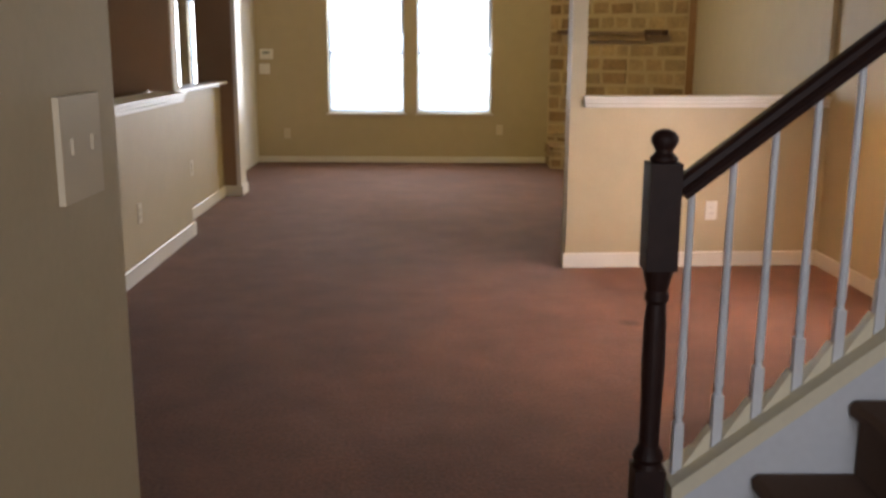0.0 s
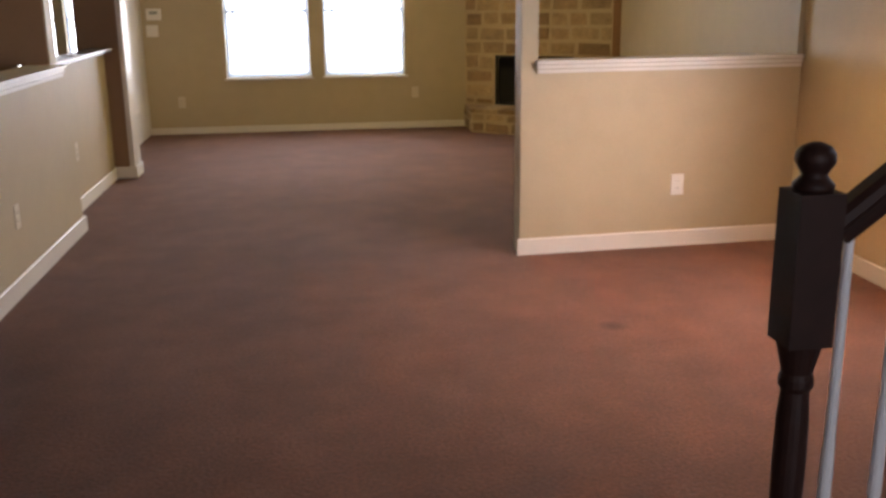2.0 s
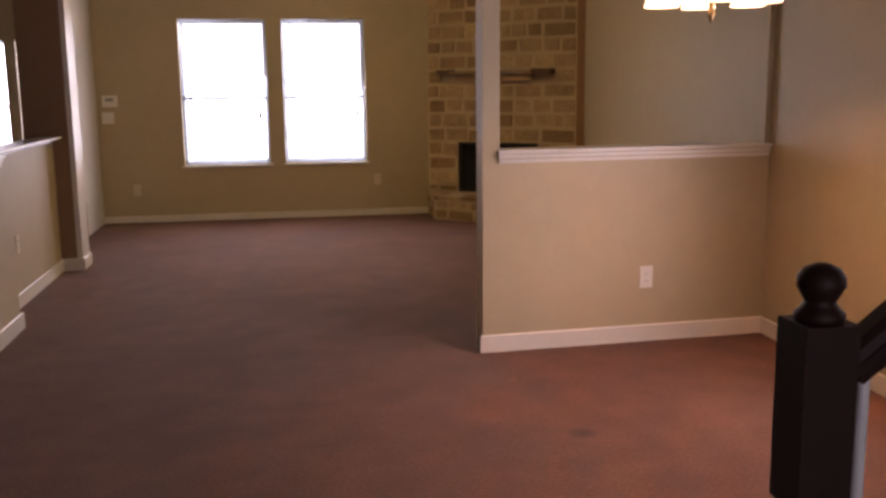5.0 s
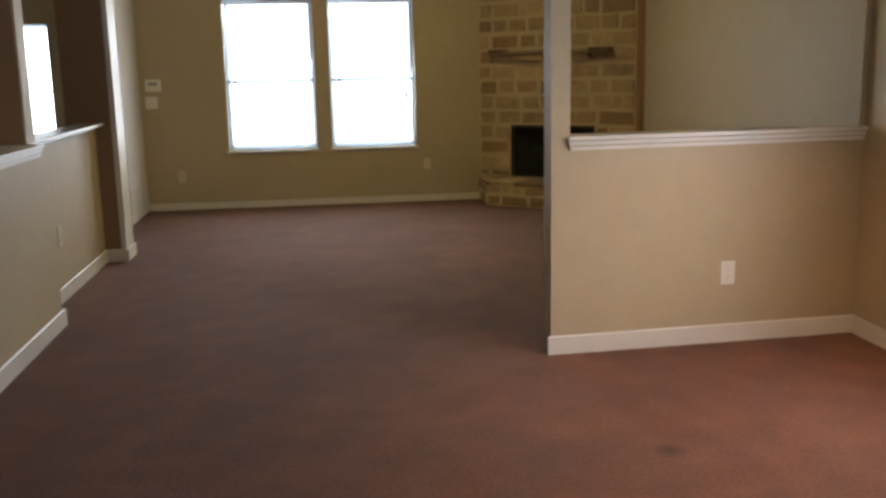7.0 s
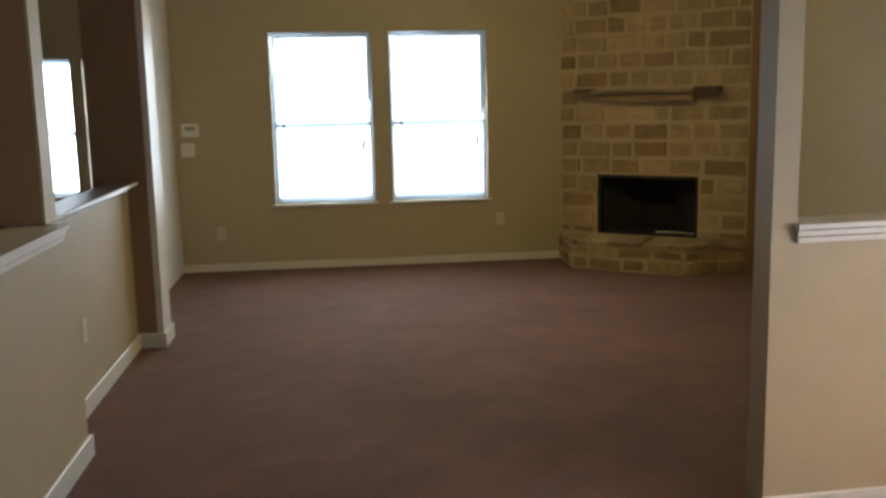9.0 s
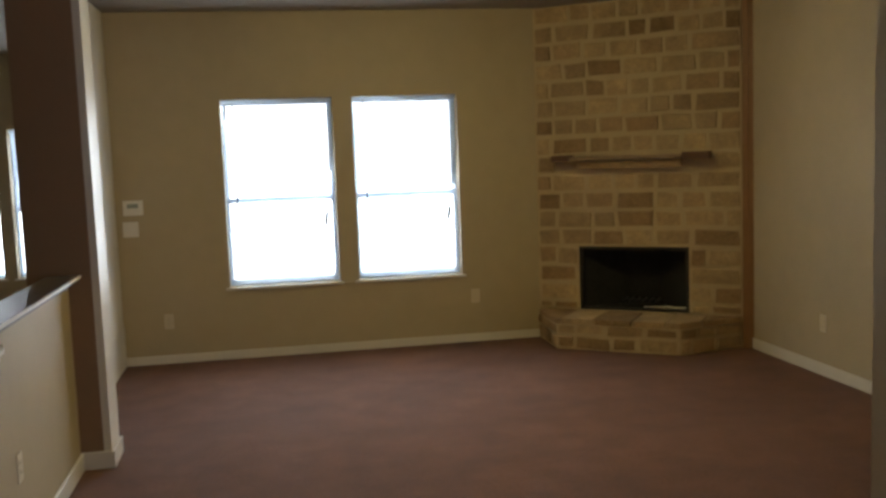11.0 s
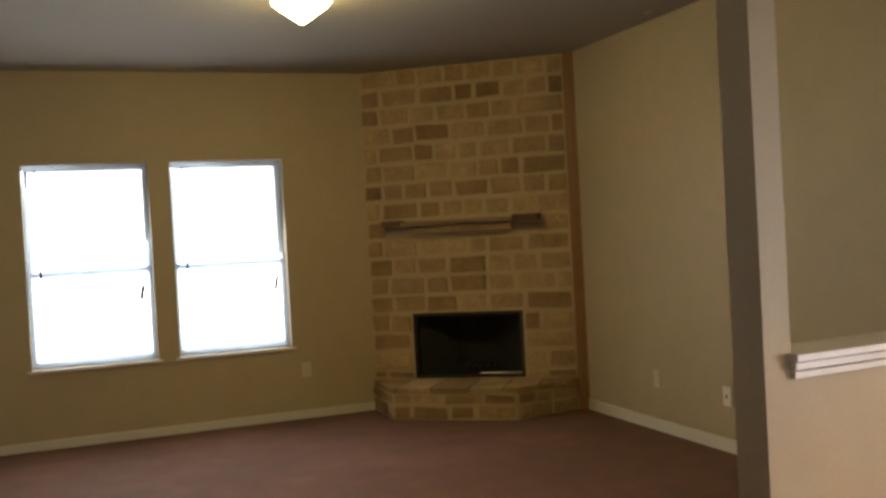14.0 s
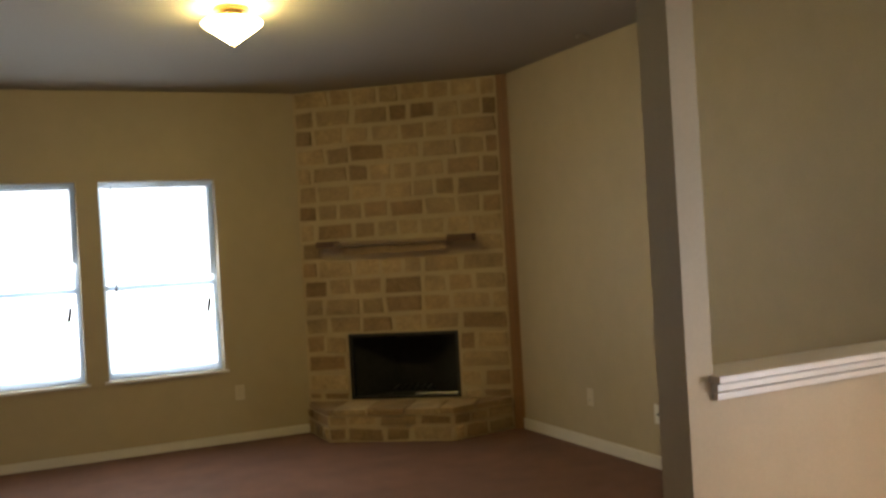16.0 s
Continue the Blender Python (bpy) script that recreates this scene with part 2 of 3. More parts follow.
# added slab that puts the end face's shade into brown colour
structure("casing_corner", [(-0.29, YC, 0, XL - 0.001, YC + 0.0115, H)], SHADED_PAINT, "thin brown slab carrying the shade of the wall's end", "trim")
structure("wall_corner", [(-0.29, YC + 0.012, 0, XL, YC + 0.0995, H)], PAINT, "tan corner end of the hall wall", "wall")
# the column's shade is put into its brown colour
structure("column_kitchen", [(-0.56, 6.15, CAP, -0.158, 6.30, H)], SHADED_PAINT, "square column with its shade coloured brown, standing on the half wall line", "column")
structure("column_kitchen_lower", [(-0.56, 6.15, 0, -0.365, 6.30, CAP - 0.001)], SHADED_PAINT, "lower part of the shade-brown column behind the half wall", "column")
structure("wall_niche", [(-0.68, YC + T, 0, -0.561, 6.30, H)], PAINT, "tan wall behind the half wall", "wall")
# backlit end wall, its shade coloured in
structure("wall_return", [(-4.2, YC, 0, -0.2905, YC + T, H)], SHADED_PAINT, "wall at the hall's end with its shade coloured brown", "wall")
# added slab in plain wall colour, standing in for the column's lit side
structure("casing_column", [(-0.1575, 6.152, CAP, -0.148, 6.298, H)], PAINT, "pale tan slab carrying the column's lit side", "trim")
structure("casing_post", [(XP - 0.038, YP + 0.002, 0, XP, YP + 0.268, H)], TRIM, "white facing board on the post", "trim")
# the post's brown carries the shade of its backlit front
structure("post_kitchen", [(-0.455, YP, 0, XP - 0.0385, YP + 0.27, H)], SHADED_PAINT, "square post with its shade coloured brown at the half wall's end", "post")
structure("wall_stub", [(-0.52, 9.85, 0, -0.40, YF + 0.2, H)], PAINT, "short tan wall between opening and window wall", "wall")
structure("casing_stub", [(-0.3995, 9.852, 0.302, -0.388, YF - 0.001, H)], TRIM, "white facing board on the short wall", "trim")
KA, KB, KZ = (-2.70, -1.93), (-1.80, -1.23), (0.45, 1.98)
pierced_wall("wall_kitchen_far", (-4.2, 0.1, 13.4, 13.6, 0, H), [(*KA, *KZ), (*KB, *KZ)], "tan kitchen wall with two windows")
structure("wall_kitchen_side", [(-0.40, YF + 0.2, 0, -0.28, 13.4, H)], PAINT, "tan wall of the breakfast corner", "wall")
structure("wall_outer", [(-4.3, -3.2, 0, -4.2, 13.6, H)], PAINT, "tan outer wall of the kitchen", "wall")
# unseen wall; its opening is placed for the added lamp
pierced_wall("wall_entry", (-4.2, XR + T, -3.2, -3.0, 0, H), [(1.70, 2.70, 0.1, 2.3)], "unseen tan wall with an opening for the added lamp")
structure("wall_near", [(1.17, -3.0, 0, 1.29, 0.42, H)], PAINT, "tan wall end beside the entry", "wall")
tagged(boxpart("backdrop", (-7, 15.5, -2, 9, 15.6, 6), OUTDOOR), "bright hazy daylight outside", "backdrop", kind="structure")


# ---- trim ----
def baseboard(p, q, label="white painted baseboard along the carpet", h=0.085, t=0.016):
    """A moulded board on the floor from p to q, its front to the left of that way."""
    p, q = Vector((*p, 0)), Vector((*q, 0))
    u = (q - p).normalized()
    n = Vector((-u.y, u.x, 0))
    prof = [(0, 0), (t, 0), (t, h * 0.923), (t * 1.026, h * 1.026), (t * 0.705, h * 1.103), (t * 0.577, h), (0, h)]
    bm = bmesh.new()
    a = [bm.verts.new(p + n * d + Vector((0, 0, z))) for d, z in prof]
    b = [bm.verts.new(q + n * d + Vector((0, 0, z))) for d, z in prof]
    bm.faces.new(a), bm.faces.new(b[::-1])
    for i in range(len(prof)):
        j = (i + 1) % len(prof)
        bm.faces.new((a[i], a[j], b[j], b[i]))
    return tagged(part("baseboard", bm, TRIM), label, "baseboard", kind="structure")


baseboard((2.99, YF), (-0.40, YF), h=0.062)
baseboard((XR, YE), (XR, 9.67), h=0.075)
for p, q in (((XH, YHB), (XH, YH)), ((XD + 0.002, YH), (XH - 0.018, YH))):
    baseboard(p, q, t=0.018).matrix_world = TURN
baseboard((XD, -1.0), (XD, YH + 0.08))
baseboard((XL, YK), (XL, YC), h=0.09, t=0.018)
baseboard((XS, YP), (XS, YK))
baseboard((XS, YK), (XL + 0.018, YK))
baseboard((XP, YP), (XS, YP))
baseboard((XP, YP + 0.27), (XP, YP - 0.016))
baseboard((-0.40, YF), (-0.40, 9.85), "tall white board at the foot of the short wall", h=0.30, t=0.018)
baseboard((XL, YC), (-2.2, YC), "white painted baseboard along the hall wall", h=0.09)
baseboard((1.29, 0.42), (1.29, -3.0))
baseboard((1.17, 0.42), (1.306, 0.42))


def cap_moulding(name, p, q, back, label, out=0.035, ends=(0.03, 0.0)):
    """A stepped cap on a half wall: a board with a cove strip below on its front, from p to q at the wall's top."""
    p, q = Vector(p), Vector(q)
    u = (q - p).normalized()
    n = Vector((-u.y, u.x, 0))
    o = thing(name, label, "wall cap", kind="structure", at=p)
    L = (q - p).length
    m = Matrix.Identity(4)
    m.col[0], m.col[1], m.col[2] = (*u, 0), (*n, 0), (0, 0, 1, 0)

    def bar(pname, a0, a1, d0, d1, z0, z1, b):
        bm = bmesh.new()
        box(bm, a0, d0, z0, a1, d1, z1)
        bevel(bm, b, 2)
        bmesh.ops.transform(bm, matrix=m, verts=bm.verts)
        part(pname, bm, TRIM, o)
    bar("board", -ends[0], L + ends[1], -back - 0.02, out + 0.006, -0.018, 0.0, 0.006)
    bar("cove_strip", -ends[0] * 0.7, L + ends[1] * 0.7, 0.001, out * 0.75, -0.042, -0.0235, 0.006)
    bar("lower_strip", -ends[0] * 0.45, L + ends[1] * 0.45, 0.001, out * 0.5, -0.066, -0.048, 0.006)
    return o


cap = cap_moulding("cap_half_wall", (XD - 0.006, YH, SILL), (XH + 0.096, YH, SILL), YHB - YH, "white moulded cap on the half wall's sill", ends=(0.0, 0.02))
cap.matrix_world = TURN @ cap.matrix_basis
cap_moulding("cap_kitchen_wall", (XL, 6.149, CAP), (XL, YC + 0.101, CAP), 0.17, "white moulded cap on the kitchen half wall", ends=(0.0, 0.0))

bar_top = thing("bar_top", "narrow dark bar top with a pale edge on the half wall", "bar counter", at=(-0.36, 7.27, CAP))
bm = bmesh.new()
box(bm, 0.0, -0.955, -0.0285, 0.165, 0.857, 0.0)
bevel(bm, 0.005, 2)
part("slab", bm, mat("dark_brown_laminate", (0.10, 0.082, 0.07), 0.3, 0.08, 200, 0.06, 6), bar_top)
bm = bmesh.new()
box(bm, 0.166, -0.95, -0.014, 0.174, 0.857, -0.002)
bevel(bm, 0.002, 2)
part("edge_strip", bm, TRIM, bar_top, "pale edge strip")


# ---- windows ----
def window(name, w, h, m, label, wands=True):
    """A single-hung window: frame, two sashes with panes, meeting rail, sill, apron and the blind's tilt wand. Origin at the opening's lower left corner, room side; x along the wall, y outwards."""
    o = thing(name, label, "window", kind="structure")
    o.matrix_world = m

    def bars(pname, cs, material, b=0.003, parent=o, label=""):
        bm = bmesh.new()
        for c in cs:
            box(bm, *c)
        if b:
            bevel(bm, b)
        return part(pname, bm, material, parent, label)
    f, d0, d1 = 0.018, 0.10, 0.17
    bars("window_frame", [(0.002, d0, 0.002, f, d1, h - 0.002), (w - f, d0, 0.002, w - 0.002, d1, h - 0.002), (f, d0, 0.002, w - f, d1, f), (f, d0, h - f, w - f, d1, h - 0.002)], VINYL)
    mid = h * 0.475
    lower = bars("lower_sash", [(f, d0 + 0.008, f, f + 0.014, d0 + 0.034, mid), (w - f - 0.014, d0 + 0.008, f, w - f, d0 + 0.034, mid),
                                (f + 0.014, d0 + 0.008, f, w - f - 0.014, d0 + 0.034, f + 0.03), (f + 0.014, d0 + 0.008, mid - 0.042, w - f - 0.014, d0 + 0.034, mid)], VINYL)
    upper = bars("upper_sash", [(f, d0 + 0.036, mid - 0.042, f + 0.02, d0 + 0.06, h - f), (w - f - 0.02, d0 + 0.036, mid - 0.042, w - f, d0 + 0.06, h - f),
                                (f + 0.02, d0 + 0.036, mid - 0.042, w - f - 0.02, d0 + 0.06, mid), (f + 0.02, d0 + 0.036, h - f - 0.025, w - f - 0.02, d0 + 0.06, h - f)], VINYL)
    for s, c in ((lower, (f + 0.0145, d0 + 0.02, f + 0.0305, w - f - 0.0145, d0 + 0.023, mid - 0.0425)), (upper, (f + 0.0205, d0 + 0.047, mid + 0.0005, w - f - 0.0205, d0 + 0.05, h - f - 0.0255))):
        g = bars("pane", [c], GLASS, 0, s, "clear glass pane")
        g.visible_shadow = False
    bars("sash_lock", [(w / 2 - 0.03, d0 - 0.004, mid - 0.02, w / 2 + 0.03, d0 + 0.007, mid - 0.004)], VINYL)
    bars("window_sill", [(-0.03, -0.026, -0.02, w + 0.03, 0.0995, -0.0005)], TRIM, 0.006)
    bars("head_rail", [(0.006, 0.03, h - 0.034, w - 0.006, 0.075, h - 0.004)], VINYL, 0.003, label="white head rail of a raised blind")
    if wands:
        bm = bmesh.new()
        lathe(bm, [(0.006, h - 0.04), (0.006, mid + 0.02), (0.009, mid + 0.01), (0.009, mid - 0.045), (0.004, mid - 0.05)], 0.095, 0.045, 8)
        part("tilt_wand", bm, mat("grey_plastic_wand", (0.10, 0.10, 0.11), 0.4), o, "thin grey tilt wand")
        bm = bmesh.new()
        lathe(bm, [(0.005, -0.058), (0.014, -0.048), (0.015, 0.045), (0.008, 0.06)], 0, 0, 10, pose(w - 0.085, 0.05, h * 0.345, 0, 10, 0))
        part("cord_tassel", bm, mat("dark_tassel", (0.03, 0.03, 0.03), 0.5), o, "dark cord tassel")
        bm = bmesh.new()
        box(bm, w - 0.0745, 0.049, h * 0.345 + 0.05, w - 0.0725, 0.051, h - 0.035)
        part("cord", bm, VINYL, o)
    return o


window("window_1", WL[1] - WL[0], WT - WB, pose(WL[0], YF, WB), "white single-hung window with a raised blind")
window("window_2", WR[1] - WR[0], WT - WB, pose(WR[0], YF, WB), "white single-hung window with a raised blind")
window("window_3", KA[1] - KA[0], KZ[1] - KZ[0], pose(KA[0], 13.4, KZ[0]), "white kitchen window in bright daylight", False)
window("window_4", KB[1] - KB[0], KZ[1] - KZ[0], pose(KB[0], 13.4, KZ[0]), "white kitchen window in bright daylight", False)
window("window_5", RW[1] - RW[0], RW[3] - RW[2], pose(XD, RW[1], RW[2], 0, 0, -90), "wide white window of the dining area", False)

# ---- fireplace in the corner ----
FA, FL = Vector((3.0, YF, 0)), 1.745
FM = Matrix.Translation(FA) @ Matrix(((0.8068, 0.5908, 0, 0), (-0.5908, 0.8068, 0, 0), (0, 0, 1, 0), (0, 0, 0, 1)))
F0, F1, FB, FT = 0.358, 1.258, 0.25, 0.775
SW = 1.664                    # width of the stone face
fireplace = thing("fireplace", "corner fireplace of tan limestone blocks with raised hearth", "fireplace")
fireplace.matrix_world = FM
bm = bmesh.new()
pierced(bm, 0.004, SW, 0, 0.10, 0, H - 0.002, [(F0, F1, FB, FT)])
breast = part("chimney_breast", bm, MORTAR, fireplace, "pale mortar face of the chimney breast")
bm = bmesh.new()
inner = [(F0 + 0.001, 0.101), (F0 + 0.30, 0.40), (F1 - 0.30, 0.40), (F1 - 0.001, 0.101)]
low = [bm.verts.new((*p, FB - 0.002)) for p in inner]
high = [bm.verts.new((*p, FT + 0.002)) for p in inner]
bm.faces.new(low), bm.faces.new(high[::-1])
for i in range(3):
    bm.faces.new((low[i], low[i + 1], high[i + 1], high[i]))
firebox = part("firebox", bm, SOOT, fireplace, "soot-black firebox")
thick = firebox.modifiers.new("thickness", "SOLIDIFY")
thick.thickness, thick.offset = 0.02, 0
bm = bmesh.new()
e = 0.028
for c in ((F0 + 0.001, 0.012, FB + 0.001, F0 + e, 0.035, FT - 0.001), (F1 - e, 0.012, FB + 0.001, F1 - 0.001, 0.035, FT - 0.001), (F0 + e, 0.012, FT - e, F1 - e, 0.035, FT - 0.001), (F0 + e, 0.012, FB + 0.001, F1 - e, 0.035, FB + 0.02)):
    box(bm, *c)
bevel(bm, 0.003)
part("metal_frame", bm, BLACK, fireplace, "thin black metal frame")
bm = bmesh.new()
lathe(bm, [(0.008, 0), (0.008, 0.34)], 0, 0, 8, pose(F0 + 0.52, 0.06, FB + 0.03, 0, 90, 0))
part("gas_pipe", bm, mat("dull_steel", (0.35, 0.33, 0.30), 0.4, 0.1, 60, metal=0.8), fireplace, "dull steel gas pipe")
bm = bmesh.new()
for i in range(6):
    lathe(bm, [(0.007, 0), (0.007, 0.20)], 0, 0, 6, pose(F0 + 0.32 + i * 0.055, 0.13, FB + 0.06, -90, 0, 0))
for y in (0.16, 0.30):
    lathe(bm, [(0.008, 0), (0.008, 0.34)], 0, 0, 6, pose(F0 + 0.29, y, FB + 0.046, 0, 90, 0))
for x, y in ((0.32, 0.16), (0.60, 0.16), (0.32, 0.30), (0.60, 0.30)):
    lathe(bm, [(0.007, -0.02), (0.007, 0.045)], F0 + x, y, 6, pose(0, 0, FB))
part("grate", bm, BLACK, fireplace, "black iron grate")
HD, H0, H1 = 0.43, 0.30, 1.27
bm = bmesh.new()
prism(bm, [(0.0, -0.001), (H0, -HD), (H1, -HD), (SW, -0.001)], 0.0, FB - 0.045)
hearth = part("hearth", bm, MORTAR, fireplace, "raised hearth with slanted ends")
bm = bmesh.new()
box(bm, 0.335, -0.15, 1.482, 1.238, -0.002, 1.512)
bmesh.ops.subdivide_edges(bm, edges=[x for x in bm.edges if abs((x.verts[0].co - x.verts[1].co).x) > 0.5], cuts=14)
for v in bm.verts:
    v.co.y -= 0.012 * noise.noise(v.co * 9) if v.co.y < -0.1 else 0
    v.co.z += 0.006 * noise.noise(v.co * 7)
bevel(bm, 0.008, 2)
SLAB = mat("dark_limestone", (0.29, 0.20, 0.12), 0.9, 0.15, 40, 0.25, 5, 0.8)
mantel = part("mantel", bm, SLAB, fireplace, "rough stone mantel shelf")
ENDS = mat("dark_red_stone", (0.125, 0.07, 0.045), 0.9, 0.15, 40, 0.25, 9, 0.8)
for xa, xb, za in ((0.185, 0.333, 1.478), (1.24, 1.44, 1.470)):
    bm = bmesh.new()
    box(bm, xa, -0.16, za, xb, -0.002, 1.526)
    for v in bm.verts:
        v.co += Vector((noise.noise(v.co * 11) * 0.012, noise.noise(v.co * 13) * 0.012, noise.noise(v.co * 9) * 0.01)) if v.co.y < -0.1 else Vector()
    bevel(bm, 0.012, 2)
    part("mantel_end", bm, ENDS, fireplace, "dark reddish rough stone at the mantel's end")
bm = bmesh.new()
box(bm, 0.38, -0.09, 1.415, 1.22, -0.002, 1.4745)
bevel(bm, 0.01, 2)
part("mantel_support", bm, STONE, fireplace, "stone course under the mantel")
# brown strip and panel between the stone face and the right wall
bm = bmesh.new()
box(bm, SW + 0.004, -0.012, 0, SW + 0.050, 0.06, H - 0.002)
bevel(bm, 0.004)
part("edge_trim", bm, BROWN, fireplace, "brown vertical strip")
bm = bmesh.new()
prism(bm, [(SW + 0.051, -0.004), (FL + 0.03, -0.004), (FL + 0.08, 0.1), (SW + 0.051, 0.1)], 0, H - 0.002)
part("corner_panel", bm, BROWN, fireplace, "narrow brown panel against the wall")

rng = random.Random(5)
STONES = []
for k in range(12):
    bm = bmesh.new()
    box(bm, -0.5, -0.5, -0.5, 0.5, 0.5, 0.5)
    for v in bm.verts:
        if v.co.y < 0:
            v.co += Vector((rng.uniform(-0.03, 0.03) - v.co.x * 0.07, rng.uniform(-0.16, 0.16), rng.uniform(-0.06, 0.06) - v.co.z * 0.12))
    bevel(bm, 0.15, 3)
    bmesh.ops.recalc_face_normals(bm, faces=bm.faces)
    me = bpy.data.meshes.new("stone")
    bm.to_mesh(me)
    bm.free()
    me.materials.append(STONE)
    STONES.append(me)


def stone(parent, c, size, rz=0.0):
    o = new("stone", rng.choice(STONES))
    o.parent = parent
    o.matrix_basis = pose(*c, 0, rng.uniform(-1.6, 1.6), rz) @ Matrix.Diagonal((*size, 1))
    return o


def course(parent, p, q, z, h, depth=0.05, proud=0.012, lengths=(0.16, 0.33), start=None):
    """One course of stones on a vertical face from p to q (plan, local), its front to the right of that way."""
    p, q = Vector((*p, 0)), Vector((*q, 0))
    L, u = (q - p).length, (q - p).normalized()
    n = Vector((u.y, -u.x, 0))
    a = math.degrees(math.atan2(u.y, u.x))
    s, first = 0.0, True
    while s < L - 0.01:
        w = rng.uniform(*lengths) * (rng.uniform(0.5, 1.0) if first else 1)
        if L - s - w < 0.11:
            w = L - s
        g = rng.uniform(0.020, 0.036)
        pr = proud + rng.uniform(-0.004, 0.006)
        c = p + u * (s + w / 2) + n * (pr - depth / 2)
        stone(parent, (c.x, c.y, z + h / 2 + rng.uniform(-0.005, 0.005)), (w - g, depth, h - rng.uniform(0.018, 0.034)), a)
        s += w
        first = False


R = (H - FT) / 13
for i in range(13):
    z = FT + i * R
    if z < 1.52 and z + R > 1.475:
        course(breast, (0.01, 0), (0.18, 0), z, R)
        course(breast, (1.45, 0), (SW, 0), z, R)
    else:
        course(breast, (0.01, 0), (SW, 0), z, R)
for z, h in ((FB, FT - FB - 3 * R), (FT - 3 * R, R), (FT - 2 * R, R), (FT - R, R)):
    course(breast, (0.01, 0), (F0 - 0.004, 0), z, h)
    course(breast, (F1 + 0.004, 0), (SW, 0), z, h)
for z, h in ((0.0, 0.115), (0.115, 0.09)):
    course(hearth, (0.0, -0.004), (H0, -HD), z, h)
    course(hearth, (H0, -HD), (H1, -HD), z, h)
    course(hearth, (H1, -HD), (SW, -0.004), z, h)
# flat stones on top of the hearth
x = 0.02
while x < SW - 0.05:
    w = min(rng.uniform(0.24, 0.36), SW - x)
    xa, xb = x + 0.008, x + w - 0.008

    def reach(v):
        return -HD * max(0.12, min(1, v / H0, (SW - v) / (SW - H1))) - 0.015
    bm = bmesh.new()
    prism(bm, [(xa, -0.014), (xa, reach(xa)), (max(xa + 0.01, min(xb - 0.01, H0 if xa < H0 < xb else (H1 if xa < H1 < xb else (xa + xb) / 2))), reach(H0 if xa < H0 < xb else (H1 if xa < H1 < xb else (xa + xb) / 2))), (xb, reach(xb)), (xb, -0.014)], FB - 0.0445, FB - 0.002 + rng.uniform(-0.004, 0.0))
    bevel(bm, 0.008)
    part("stone", bm, STONE, hearth)
    x += w

# ---- stairs ----
NX, NY = 2.115, 1.625          # newel
RISE, RUN = 0.183, 0.214
stairs = thing("staircase", "carpeted stairs with a white skirt rising beside the newel", "staircase", at=(NX, NY, 0))


def nosing(n):
    return 0.476 + RUN * (n - 3)


STAIR = mat("dark_stair_carpet", (0.125, 0.07, 0.045), 0.95, 0.22, 260, 0.12, 3, 0.9)
for n in range(1, 9):
    bm = bmesh.new()
    x0 = nosing(n)
    x1 = min(x0 + RUN, 1.94)
    if x1 <= x0:
        break
    prism(bm, [(x0, 0), (x0, RISE * n - 0.05), (x0 - 0.025, RISE * n - 0.035), (x0 - 0.028, RISE * n - 0.012), (x0 - 0.015, RISE * n), (x1 + 0.001, RISE * n), (x1 + 0.001, 0)], 0.055, 1.05,
          Matrix(((1, 0, 0, 0), (0, 0, -1, 0), (0, 1, 0, 0), (0, 0, 0, 1))))
    part("step", bm, STAIR, stairs, "step covered in dark brown carpet")
TURN_UP = Matrix(((1, 0, 0, 0), (0, 0, -1, 0), (0, 1, 0, 0), (0, 0, 0, 1)))
X1 = 1.93


def base_z(x):
    """The knee wall's top beside the stairs."""
    return 0.256 + 0.773 * x


bm = bmesh.new()
prism(bm, [(0.02, 0), (0.02, base_z(0.02)), (X1, base_z(X1)), (X1, 0)], -0.045, 0.045, TURN_UP)
part("knee_wall", bm, mat("white_skirt_paint", (0.70, 0.72, 0.76), 0.4, 0.03, 40, 0.05, 3, 0.05), stairs, "white painted skirt beside the steps")
bm = bmesh.new()
prism(bm, [(0.045, base_z(0.045) + 0.001), (0.045, base_z(0.045) + 0.045), (X1, base_z(X1) + 0.045), (X1, base_z(X1) + 0.001)], -0.062, 0.062, TURN_UP)
bevel(bm, 0.006, 2)
part("shoe_rail", bm, CREAM, stairs, "cream sloping shoe rail")


def rail_z(x):
    return 1.000 + 0.787 * x


# rounded handrail
prof = [(-0.0211, -0.0234), (0.0211, -0.0234), (0.0234, -0.0094), (0.0187, -0.0031), (0.0257, 0.0062), (0.0234, 0.0187), (0.0140, 0.0265), (-0.0140, 0.0265), (-0.0234, 0.0187), (-0.0257, 0.0062), (-0.0187, -0.0031), (-0.0234, -0.0094)]
bm = bmesh.new()
ends = []
for x in (0.040, X1):
    ends.append([bm.verts.new((x - 0.60 * z, y, rail_z(x) + z * 0.8)) for y, z in prof])
bm.faces.new(ends[0]), bm.faces.new(ends[1][::-1])
for i in range(len(prof)):
    j = (i + 1) % len(prof)
    bm.faces.new((ends[0][i], ends[0][j], ends[1][j], ends[1][i]))
part("handrail", bm, DARKWOOD, stairs, "dark stained wooden handrail")
x = 0.068
